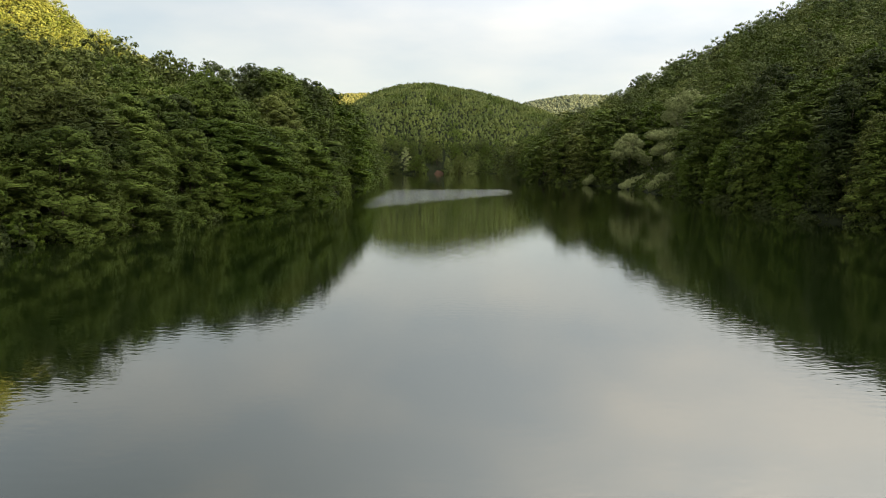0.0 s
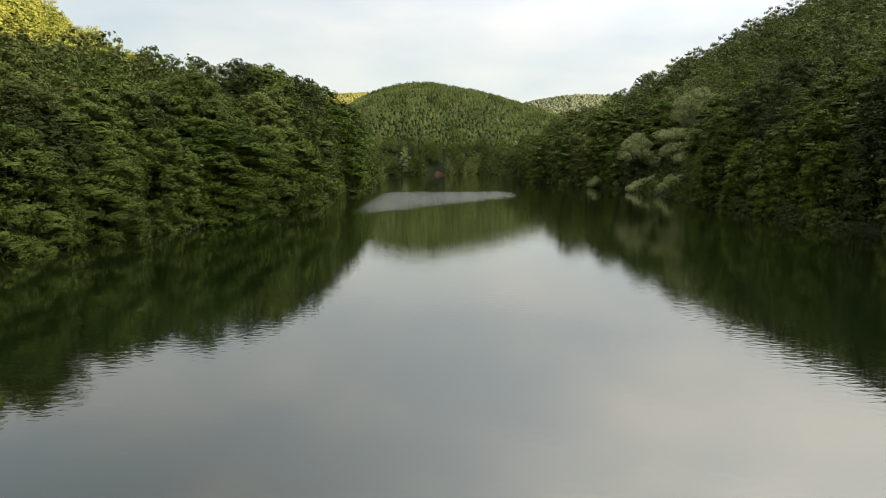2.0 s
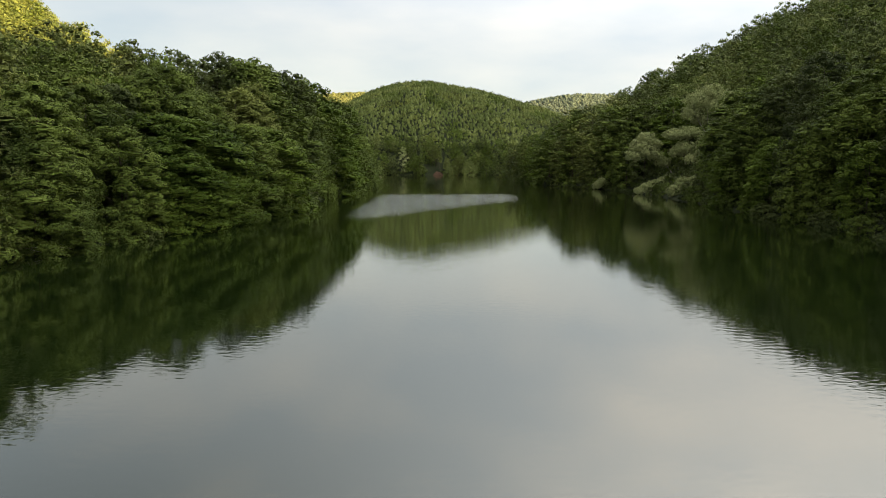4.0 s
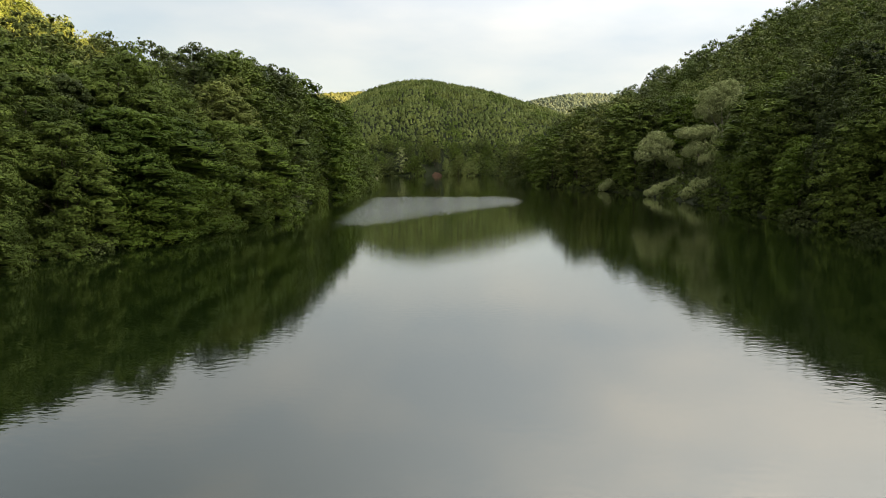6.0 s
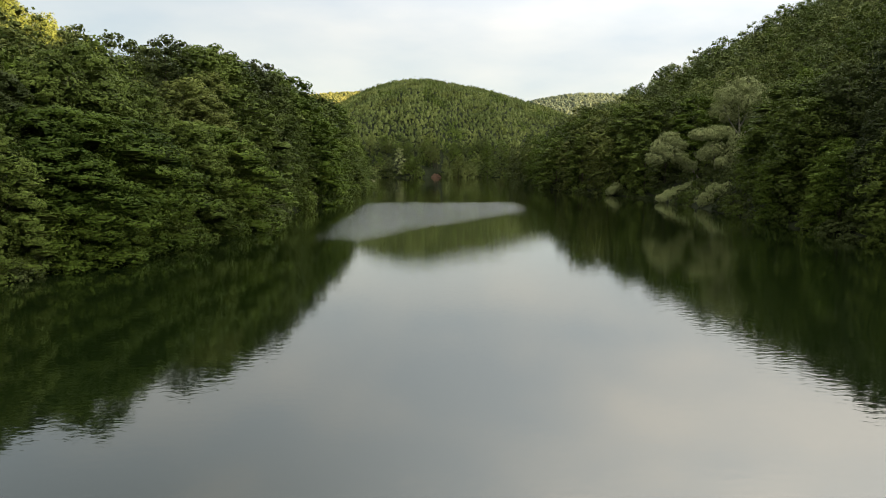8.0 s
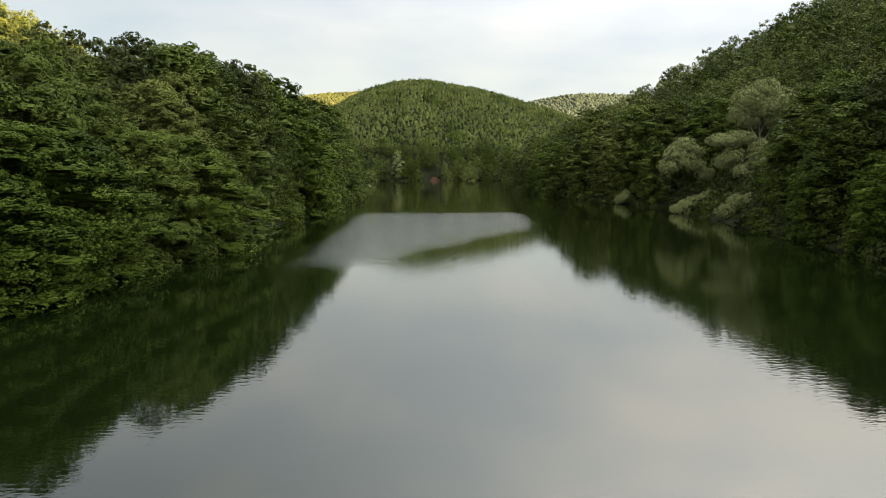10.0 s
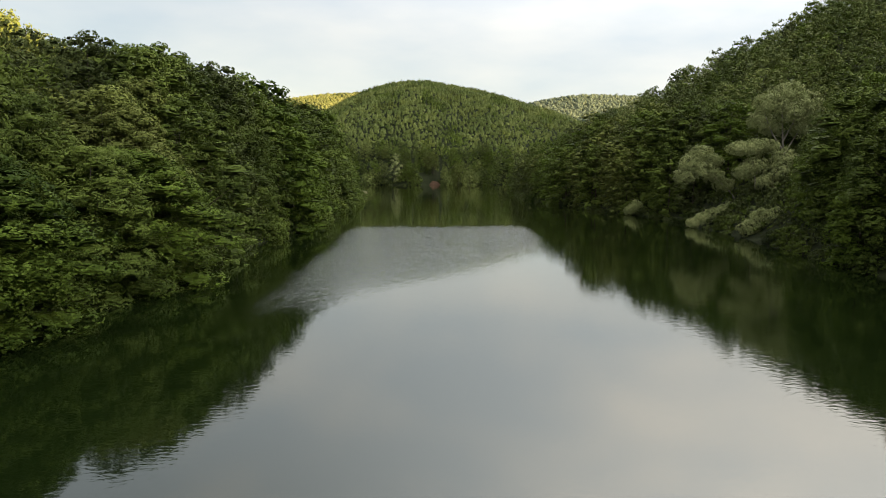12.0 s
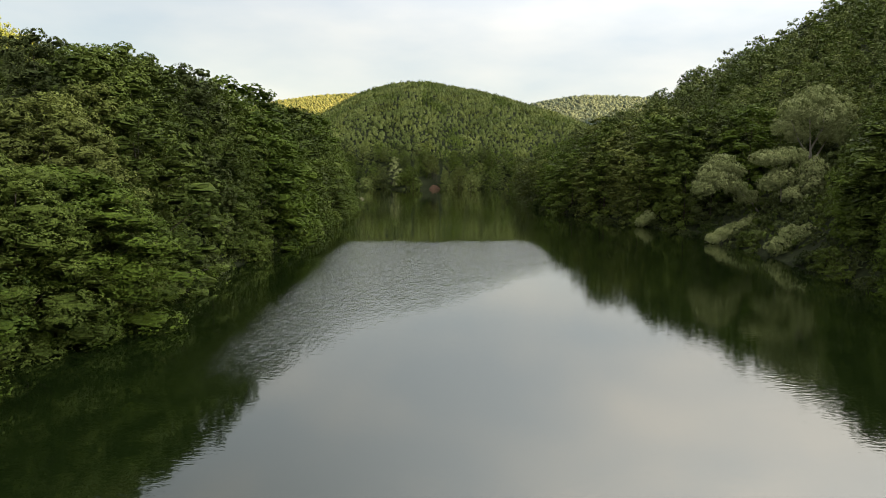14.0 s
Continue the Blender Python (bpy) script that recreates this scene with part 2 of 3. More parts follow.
def mesh_object(name, verts, faces, mats, smooth=False):
    me = bpy.data.meshes.new(name)
    me.from_pydata(verts, [], faces)
    for m in mats:
        me.materials.append(m)
    if smooth:
        me.polygons.foreach_set("use_smooth", [True] * len(me.polygons))
    return me


def grid_lines(parts):
    out = []
    for a, b, step in parts:
        out += list(np.arange(a, b, step))
    return np.array(out + [parts[-1][1]])


gx = grid_lines([(-2400, -400, 100), (-400, -170, 15), (-170, 170, 3.5), (170, 400, 15), (400, 2400, 100)])
gy = grid_lines([(-2000, -300, 100), (-300, 40, 12), (40, 430, 3.5), (430, 700, 10), (700, 1200, 30), (1200, 3600, 150)])
GX, GY = np.meshgrid(gx, gy)
GZ = ground_height(GX, GY)
rough_bits = np.array([[noise.noise((x * 0.06, y * 0.06, 0)) for x in gx] for y in gy])
GZ = GZ + np.where(GZ > 1, rough_bits * np.minimum(GZ * 0.15, 1.2), 0)
nx = len(gx)
quads = [(j * nx + i, j * nx + i + 1, (j + 1) * nx + i + 1, (j + 1) * nx + i) for j in range(len(gy) - 1) for i in range(nx - 1)]
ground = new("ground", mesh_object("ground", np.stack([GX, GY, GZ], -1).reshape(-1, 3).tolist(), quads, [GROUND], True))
tagged(ground, "steep wooded valley floor of leaf litter, darkened for canopy shade", "ground", kind="structure")

lake = new("water", mesh_object("water", [(-260, -300, 0), (260, -300, 0), (260, 520, 0), (-260, 520, 0)], [(0, 1, 2, 3)], [WATER]))
tagged(lake, "calm dark green lake with a wind-ruffled patch", "lake", kind="structure")

# ---- trees ----
rng = np.random.default_rng(7)


def unit(v):
    return v / np.maximum(np.linalg.norm(v, axis=-1, keepdims=True), 1e-9)


def leaf_cards(points, normals, along, length, width):
    """Three corners a leaf sprig, lying square to its normal and drooping to its tip."""
    along = unit(along - normals * np.sum(along * normals, -1, keepdims=True))
    side = np.cross(normals, along)
    n = len(points)
    L = (length * rng.uniform(0.7, 1.3, n))[:, None]
    W = (width * rng.uniform(0.7, 1.3, n))[:, None]
    tail = points - along * L * 0.4
    tip = points + along * L * 0.6 - normals * L * 0.12
    skew = along * L * rng.uniform(-0.15, 0.35, (n, 1))
    return np.stack([tail + side * W * 0.5 + skew, tail - side * W * 0.5, tip], 1)


def tufts(centres, normals, radii, leaves, length, width, flat=0.5, droop=0.3, jitter=0.25):
    """Leafy shoots: each a low dome of leaves round its own normal, the leaves lying outwards and drooping at the rim."""
    n = unit(np.asarray(normals, float))
    ref = np.where(np.abs(n[:, 2:3]) < 0.9, [[0.0, 0, 1]], [[1.0, 0, 0]])
    u = unit(np.cross(ref, n))
    v = np.cross(n, u)
    t = len(n)
    d = rng.normal(size=(t, leaves, 3))
    d[..., 2] = np.abs(d[..., 2]) * 0.9 - 0.22
    d = unit(d)
    rim = d[..., 0:1] * u[:, None] + d[..., 1:2] * v[:, None]
    stretch = rng.uniform(0.72, 1.3, (t, 1, 1)) * rng.uniform(0.62, 1.06, (t, leaves, 1))
    r = np.asarray(radii, float)[:, None, None]
    p = np.asarray(centres, float)[:, None] + (rim * r + d[..., 2:3] * n[:, None] * r * flat) * stretch
    nrm = unit(rim * 0.4 + n[:, None] * (np.maximum(d[..., 2:3], 0) + 0.45) + rng.normal(size=p.shape) * jitter)
    out = unit(rim + n[:, None] * 0.1 + rng.normal(size=p.shape) * 0.4 - np.array([0, 0, droop]))
    return leaf_cards(p.reshape(-1, 3), nrm.reshape(-1, 3), out.reshape(-1, 3), length, width)


def spiral(count, low):
    """Even directions over a ball, from its top down to the height low."""
    k = np.arange(count) + 0.5
    z = 1 - (1 - low) * k / count
    a = k * 2.39996 + rng.uniform(0, 6.28)
    q = np.sqrt(np.maximum(0, 1 - z * z))
    return np.stack([np.cos(a) * q, np.sin(a) * q, z], 1)


def cushion(levels, sides):
    """The close-packed leaves within a bough: a lumpy ball without its underside, one unit in radius."""
    rows = []
    for z in np.linspace(-0.55, 0.84, levels):
        q = math.sqrt(1 - z * z)
        a0 = rng.uniform(0, 6.28)
        rows.append([np.array([math.cos(a0 + k * 6.2832 / sides) * q, math.sin(a0 + k * 6.2832 / sides) * q, z]) * rng.uniform(0.62, 1.2) for k in range(sides)])
    top = np.array([0, 0, 0.9])
    tris = []
    for lo, hi in zip(rows, rows[1:]):
        for k in range(sides):
            m = (k + 1) % sides
            tris += [[lo[k], lo[m], hi[m]], [lo[k], hi[m], hi[k]]]
    tris += [[rows[-1][k], rows[-1][(k + 1) % sides], top] for k in range(sides)]
    return np.array(tris)


def dome(height, radius, rings=4, sides=7):
    """A lumpy small crown for woods seen from afar."""
    rows = []
    for j in range(rings):
        w = j / (rings - 1)
        r = radius * (math.sqrt(1 - (0.97 * w) ** 2) + 0.02) * 0.85
        rows.append([[math.cos(k * 6.2832 / sides) * r * q, math.sin(k * 6.2832 / sides) * r * q, height * (w * 0.95 - 0.02 * j) + rng.normal(0, 0.2)] for k, q in enumerate(rng.uniform(0.75, 1.2, sides))])
    tris = []
    for lo, hi in zip(rows, rows[1:]):
        for k in range(sides):
            m = (k + 1) % sides
            tris += [[lo[k], lo[m], hi[m]], [lo[k], hi[m], hi[k]]]
    return np.array(tris)


def crown(height, radius, base, boughs, shoots, leaves, length, width, flat=0.5, lobe=0.28, lean=(0, 0), belly=0.35, foot=0.85, inner=160, level=0.15, thin=0.0, core=(5, 8)):
    """A domed crown: boughs on an uneven envelope, leafy shoots over the upper and outer side of each, and coarse sprays
    within. Returns leaf corners and the boughs' centres."""
    centres, at, up, rad, cores = [], [], [], [], []
    a0 = rng.uniform(0, 6.28)
    bumps = rng.uniform(0, 6.28, 3)

    def reach_at(w, a):
        if w > belly:
            wide = radius * math.sqrt(max(0.0, 1 - ((w - belly) / (1.03 - belly)) ** 2))
        else:
            wide = radius * (foot + (1 - foot) * w / belly)
        return wide * (1 + 0.15 * math.sin(2 * a + bumps[0]) + 0.12 * math.sin(3 * a + 5 * w + bumps[1]))

    for k in range(boughs):
        w = ((k + 0.5) / boughs) ** 0.95
        a = a0 + k * 2.39996 + rng.uniform(-0.35, 0.35)
        r = radius * lobe * rng.uniform(0.7, 1.3) * (0.75 if w > 0.85 else 1)
        reach = max(0.0, reach_at(w, a) - r * 0.55) * rng.uniform(0.82, 1.08)
        c = np.array([math.cos(a) * reach + lean[0] * w, math.sin(a) * reach + lean[1] * w, base + (height - base) * w - r * flat])
        centres.append(c)
        away = np.array([math.cos(a), math.sin(a), 0.0])
        d = spiral(shoots, -0.5)
        ball = d * [r * 1.1, r * 0.95, r * flat]
        turn = np.array(Euler((rng.normal(0, 0.2), rng.normal(0.3, 0.2) * (1 - w), a)).to_matrix())
        at.append(ball @ turn.T + c)
        if core:
            cores.append((cushion(*core) * np.array([r * 1.1, r * 0.95, r * flat]) * 0.62 - [0, 0, 0.06 * r]) @ turn.T + c)
        up.append(unit((d / [1, 1, 0.75]) @ turn.T + away * 0.15 + np.array([0, 0, level])))
        rad.append(r * 0.42 * rng.uniform(0.7, 1.25, shoots))
    cards = [tufts(np.concatenate(at), np.concatenate(up), np.concatenate(rad), leaves, length, width)]
    if inner:
        w, a = rng.uniform(0.0, 0.9, inner), rng.uniform(0, 6.28, inner)
        q = np.array([reach_at(i, j) for i, j in zip(w, a)]) * rng.uniform(0.25, 0.66, inner)
        p = np.stack([np.cos(a) * q + lean[0] * w, np.sin(a) * q + lean[1] * w, base + (height - base) * w - 0.3], 1)
        size = max(0.42, length * 1.5)
        cards.append(leaf_cards(p, unit(np.stack([np.cos(a), np.sin(a), np.full(inner, 0.5)], 1) + rng.normal(size=(inner, 3)) * 0.4), rng.normal(size=(inner, 3)), size, size * 0.9))
    cards = np.concatenate(cards)
    if thin:
        # sparser leaves on the side that faces the hill (+y)
        mid = cards.mean(1)
        cards = cards[(mid[:, 1] < 0.15 * radius) | (rng.random(len(cards)) > thin)]
    cards = np.concatenate([cards, *cores])
    top = np.quantile(cards[..., 2], 0.9995)
    cards[..., 2] = base + (cards[..., 2] - base) * (height - base) / (top - base)
    return cards, centres


def cone_crown(height, radius, base, tiers, leaves, length, width):
    """A young conifer: tiers of drooping sprays, narrowing to the tip."""
    cards = []
    for k in range(tiers):
        w = (k + 0.5) / tiers
        z = base + (height - base) * w
        rad = radius * (1 - w) ** 0.8 + 0.12
        a = rng.uniform(0, 6.28, leaves)
        r = rad * rng.uniform(0.35, 1.05, leaves)
        p = np.stack([np.cos(a) * r, np.sin(a) * r, z - r * 0.35 + rng.normal(0, 0.15, leaves)], 1)
        out = np.stack([np.cos(a), np.sin(a), np.full(leaves, -0.25)], 1)
        nrm = unit(np.stack([np.cos(a) * 0.5, np.sin(a) * 0.5, np.ones(leaves)], 1) + rng.normal(size=(leaves, 3)) * 0.35)
        cards.append(leaf_cards(p, nrm, out, length * (1 - 0.4 * w), width))
    return np.concatenate(cards)


def cards_mesh(name, cards, mats, kinds=None):
    """One mesh of leaf sprigs (n, 3, 3)."""
    n = len(cards)
    me = bpy.data.meshes.new(name)
    me.vertices.add(n * 3)
    me.vertices.foreach_set("co", np.ascontiguousarray(cards, dtype=np.float32).ravel())
    me.loops.add(n * 3)
    me.loops.foreach_set("vertex_index", np.arange(n * 3, dtype=np.int32))
    me.polygons.add(n)
    me.polygons.foreach_set("loop_start", np.arange(0, n * 3, 3, dtype=np.int32))
    for m in mats:
        me.materials.append(m)
    if kinds is not None:
        me.polygons.foreach_set("material_index", np.ascontiguousarray(kinds, dtype=np.int32))
    me.update()
    return me


def tube(bm, points, radii, sides=6):
    """A tapered limb along points."""
    rings = []
    for i, p in enumerate(points):
        ahead = Vector(points[min(i + 1, len(points) - 1)]) - Vector(points[max(i - 1, 0)])
        turn = ahead.to_track_quat("Z", "Y").to_matrix()
        rings.append([bm.verts.new(Vector(p) + turn @ Vector((math.cos(6.2832 * k / sides) * radii[i], math.sin(6.2832 * k / sides) * radii[i], 0))) for k in range(sides)])
    for a, b in zip(rings, rings[1:]):
        for k in range(sides):
            bm.faces.new((a[k], a[(k + 1) % sides], b[(k + 1) % sides], b[k]))
    bm.faces.new(rings[-1])


def part(name, bm, mat, parent, label=""):
    me = bpy.data.meshes.new(name)
    bm.to_mesh(me)
    bm.free()
    me.materials.append(mat)
    me.polygons.foreach_set("use_smooth", [True] * len(me.polygons))
    ob = new(name, me)
    ob.parent = parent
    if label:
        ob["label"] = label
    return ob


def wood(thing, height, base, centres, thick, mat, lean=(0, 0), limbs=7):
    """Trunk and limbs under a crown."""
    bend = rng.normal(0, 0.25, 2)
    axis = []
    for k in range(6):
        w = k / 5
        axis.append((bend[0] * math.sin(w * 3) + lean[0] * w * 0.8, bend[1] * math.sin(w * 2.4) + lean[1] * w * 0.8, -3.4 + (height * 0.86 + 3.4) * w))
    bm = bmesh.new()
    tube(bm, axis, [thick * (1.15 - 0.95 * k / 5) for k in range(6)], 8)
    part("trunk", bm, mat, thing)
    picks = rng.choice(len(centres), min(limbs, len(centres)), replace=False)
    for k in picks:
        c = Vector(centres[k])
        w = min(0.85, max(0.15, (c.z - 1.0) / (height * 0.9) * 0.75))
        i = w * 5
        a, b = Vector(axis[int(i)]), Vector(axis[min(5, int(i) + 1)])
        root = a.lerp(b, i - int(i))
        mid = root.lerp(c, 0.55) + Vector((0, 0, 0.35))
        bm = bmesh.new()
        tube(bm, [root, mid, c], [thick * 0.42 * (1.1 - w), thick * 0.24 * (1.1 - w) + 0.02, 0.02], 5)
        part("limb", bm, mat, thing)


def tree(name, label, kind, height, radius, base, boughs, shoots, leaves, length, width, group, bark=BARK, thick=0.15, category="tree", limbs=7, lean=(0, 0), **shape):
    thing = tagged(new(name), label, category, group)
    cards, centres = crown(height, radius, base, boughs, shoots, leaves, length, width, lean=lean, **shape)
    wood(thing, height, base, centres, thick, bark, lean, limbs)
    ob = new("crown", cards_mesh("crown", cards, [LEAF[kind]]))
    ob.parent = thing
    return thing


def spots(x0, x1, y0, y1, step):
    """Uneven planting over a rectangle."""
    for x in np.arange(x0, x1, step):
        for y in np.arange(y0, y1, step):
            yield x + rng.uniform(-0.42, 0.42) * step, y + rng.uniform(-0.42, 0.42) * step


def place_tree(proto, used, x, y, size, sink=0.3, wide=1.0):
    z = float(ground_height(x, y)) - sink
    m = pose(x, y, z, 0, 0, (-40 if x > 0 else 40) + rng.uniform(-50, 50)) @ Matrix.Diagonal((size * wide, size * wide, size * rng.uniform(0.96, 1.06), 1))
    if proto in used:
        return copy_thing(proto, m)
    used.add(proto)
    proto.matrix_basis = m
    return proto


SHORE = "trees along the lake shore"
BROAD = "leafy %s tree on the steep lake bank"
SHAPES = (
    ("mid-green broadleaf", "beech", 14.5, 4.3, -2.2, dict(flat=0.7)),
    ("olive-green oak-like", "oak", 15.5, 4.6, -2.0, dict(flat=0.85, lobe=0.27)),
    ("dark green dense", "dark", 15.0, 4.0, -2.0, dict(flat=0.8, level=0.05)),
    ("fresh green layered", "bright", 12.5, 4.3, -2.0, dict(flat=0.55, foot=0.9, lobe=0.30, level=0.25)),
    ("mid-green spreading", "beech", 13.5, 4.9, -2.2, dict(flat=0.6, foot=0.9, level=0.2)),
    ("olive-green tall", "oak", 16.5, 4.0, -2.0, dict(flat=0.75)),
)
# finer leaves on the trees that stand nearest to the camera's way
protos_near = [tree("broadleaf_tree", BROAD % a, k, h, r, b, 86, 10, 48, 0.18, 0.145, SHORE, inner=60, thin=0.85, **q) for a, k, h, r, b, q in SHAPES]
protos = [tree("broadleaf_tree", BROAD % a, k, h, r, b, 74, 9, 25, 0.225, 0.18, SHORE, core=(5, 8), inner=60, thin=0.85, **q) for a, k, h, r, b, q in SHAPES]
protos_far = [tree("broadleaf_tree", BROAD % a, k, h, r, b, 60, 7, 11, 0.32, 0.26, SHORE, core=(4, 6), limbs=5, inner=40, thin=0.85, **q) for a, k, h, r, b, q in SHAPES]
odds = np.array([0.40, 0.1, 0.16, 0.04, 0.24, 0.06])
odds_fresh = np.array([0.36, 0.06, 0.06, 0.22, 0.26, 0.04])
odds_front = np.array([0.34, 0.04, 0.06, 0.34, 0.2, 0.02])
# right bank's leaf mix, weighted to make up for its dimmer sky light
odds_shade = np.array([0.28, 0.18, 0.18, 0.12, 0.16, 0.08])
bushes = [
    tree("shore_bush", "green bush hanging over the lake's edge", "beech", 3.6, 2.6, 0.0, 22, 7, 22, 0.26, 0.20, "bushes along the lake shore", thick=0.07, category="bush", limbs=5, core=(4, 6), flat=0.34),
    tree("shore_bush", "dark green bush hanging over the lake's edge", "dark", 3.0, 2.4, 0.0, 20, 7, 22, 0.26, 0.20, "bushes along the lake shore", thick=0.07, category="bush", limbs=5, core=(4, 6), flat=0.4),
    tree("shore_bush", "fresh green bush with drooping sprays at the water", "bright", 2.8, 2.8, 0.0, 22, 7, 22, 0.26, 0.19, "bushes along the lake shore", thick=0.07, category="bush", limbs=5, core=(4, 6), flat=0.28),
]
used = set()
CANOPY_Y = [50, 65, 85, 105, 125, 145, 165, 195, 225, 255, 285]
CANOPY = ([16.0, 16.8, 18.0, 19.0, 23.2, 22.8, 20.9, 20.0, 17.5, 15.5, 14.5],
          [16.5, 17.2, 19.0, 20.0, 24.2, 27.8, 25.6, 25.0, 25.0, 25.6, 26.7],
          [16.0, 17.0, 19.0, 21.5, 24.0, 25.8, 30.0, 33.5, 32.0, 31.0, 32.5])


def canopy(y, d):
    """How high the tree tops of the western bank reach, d metres from the shore."""
    return float(np.interp(d, [3, 13, 32], [np.interp(y, CANOPY_Y, c) for c in CANOPY]))


# first rows above the water on both banks, one by one
rows_l, rows_r = [], []
for x, y in spots(-60, -18, 52, 262, 5.5):
    d = np.interp(y, LEFT_Y, LEFT_X) - x
    if 0.4 < d < 13:
        rows_l.append((x, y, d))
for x, y in spots(24, 70, 62, 250, 5.5):
    d = x - np.interp(y, RIGHT_Y, RIGHT_X)
    if 1.0 < d < 13 and not 157 < y < 192 and not (136 < y < 158 and d < 6.5):
        rows_r.append((x, y, d))
for x, y, d in rows_l + rows_r:
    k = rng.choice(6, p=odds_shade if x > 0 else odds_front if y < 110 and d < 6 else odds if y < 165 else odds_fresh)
    # low crowns over the water, taller ones behind them
    step = rng.uniform(0.92, 1.06) * float(np.interp(d, [1, 4, 7, 10], [0.6, 0.82, 1.0, 1.03] if x < 0 else [0.8, 0.9, 1.0, 1.02]))
    if x < 0:
        size = min(1.7, step * (canopy(y, d) - float(ground_height(x, y))) / SHAPES[k][2])
    else:
        size = step * (0.9 if y < 125 else 1.0 if y < 190 else 1.08)
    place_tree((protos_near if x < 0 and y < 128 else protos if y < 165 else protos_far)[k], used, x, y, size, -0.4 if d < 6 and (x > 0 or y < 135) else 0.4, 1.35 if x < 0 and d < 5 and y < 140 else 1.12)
for ys, xs, sign in ((LEFT_Y, LEFT_X, 1), (RIGHT_Y, RIGHT_X, -1)):
    y = 50.0
    while y < 300:
        x = float(np.interp(y, ys, xs)) + sign * (rng.uniform(-1.2, 0.8) if sign > 0 and y < 165 else rng.uniform(-0.6, 1.7))
        if sign < 0 and (157 < y < 166 or 173 < y < 184):
            y += 3
            continue
        # many dark-leaved bushes, put in for the shade below the boughs
        place_tree(bushes[rng.choice(3, p=[0.45, 0.5, 0.05] if sign > 0 else [0.2, 0.8, 0.0])], used, x, y, rng.uniform(0.6, 1.1), 0.3)
        y += rng.uniform(1.8, 3.2) * (2.0 if sign < 0 else 1.0)
for proto in protos_near + protos + protos_far + bushes:
    if proto not in used:
        for child in list(proto.children):
            bpy.data.objects.remove(child)
        bpy.data.objects.remove(proto)

# ---- woods farther up and away, as stuff ----


def variants(n, make):
    return [make() for _ in range(n)]


mid_kinds = ["beech", "oak", "dark", "bright"]
MID = {k: variants(3, lambda: crown(rng.uniform(11, 14), rng.uniform(3.5, 4.4), 1.0, 42, 6, 8, 0.36, 0.29, flat=rng.uniform(0.65, 0.85), inner=0, lobe=0.28, core=(3, 6))[0]) for k in mid_kinds}
HIGH = variants(5, lambda: crown(rng.uniform(11, 14), rng.uniform(3.4, 4.2), 3.0, 24, 6, 5, 0.5, 0.42, flat=0.7, inner=0, lobe=0.33, core=(3, 5))[0])


def far_crown():
    h, r = rng.uniform(1.5, 2.5), rng.uniform(0.95, 1.5)
    return np.concatenate([dome(h * 0.9, r * 0.9, 3, 6), crown(h, r, 0.3, 3, 3, 3, 0.5, 0.42, flat=0.65, lobe=0.45, inner=0, core=None)[0]])


def young_pine():
    h, r = rng.uniform(2.0, 3.2), rng.uniform(0.9, 1.3)
    return np.concatenate([dome(h * 0.7, r * 0.8, 3, 6), cone_crown(h, r, -0.3, 5, 6, 0.5, 0.36)])


FAR = variants(6, far_crown)
PINE = variants(5, young_pine)
DIST = variants(4, lambda: np.concatenate([dome(2.9, 2.5, 3, 6), crown(3.2, 2.5, 0.3, 3, 3, 3, 0.8, 0.7, flat=0.65, lobe=0.45, inner=0, core=None)[0]]))


def woods(name, label, plants, facing=None):
    """plants: (cards, kind, x, y, z, size). All joined into one object; the leaves are sparser on the sides that turn away from facing."""
    cards, kinds = [], []
    stem = []
    for k in range(3):
        a, b = k * 2.094, (k + 1) * 2.094
        lo = [[math.cos(q) * 0.15, math.sin(q) * 0.15, -1] for q in (a, b)]
        hi = [[math.cos(q) * 0.06, math.sin(q) * 0.06, 7] for q in (a, b)]
        stem += [[lo[0], lo[1], hi[1]], [lo[0], hi[1], hi[0]]]
    stem = np.array(stem)
    for c, kind, x, y, z, size in plants:
        a = rng.uniform(0, 6.28)
        turn = np.array([[math.cos(a), -math.sin(a), 0], [math.sin(a), math.cos(a), 0], [0, 0, rng.uniform(0.88, 1.15)]]) * size
        c = c @ turn.T
        if facing is not None:
            c = c[(c.mean(1)[:, :2] @ facing > -0.3 * size) | (rng.random(len(c)) > 0.85)]
        cards.append(c + np.array([x, y, z]))
        kinds.append(np.full(len(c), KINDS.index(kind)))
        if z > 22 and y < 360:
            cards.append(stem * size + np.array([x, y, z]))
            kinds.append(np.full(6, len(KINDS)))
    ob = new(name, cards_mesh(name, np.concatenate(cards), [*LEAF.values(), BARK], np.concatenate(kinds)))
    return tagged(ob, label, "woodland", kind="stuff")


def pick_mid(p=(0.46, 0.22, 0.16, 0.16)):
    k = mid_kinds[rng.choice(4, p=p)]
    return MID[k][rng.integers(3)], k


def on_slope(x, y):
    return float(ground_height(x, y)) - 0.3


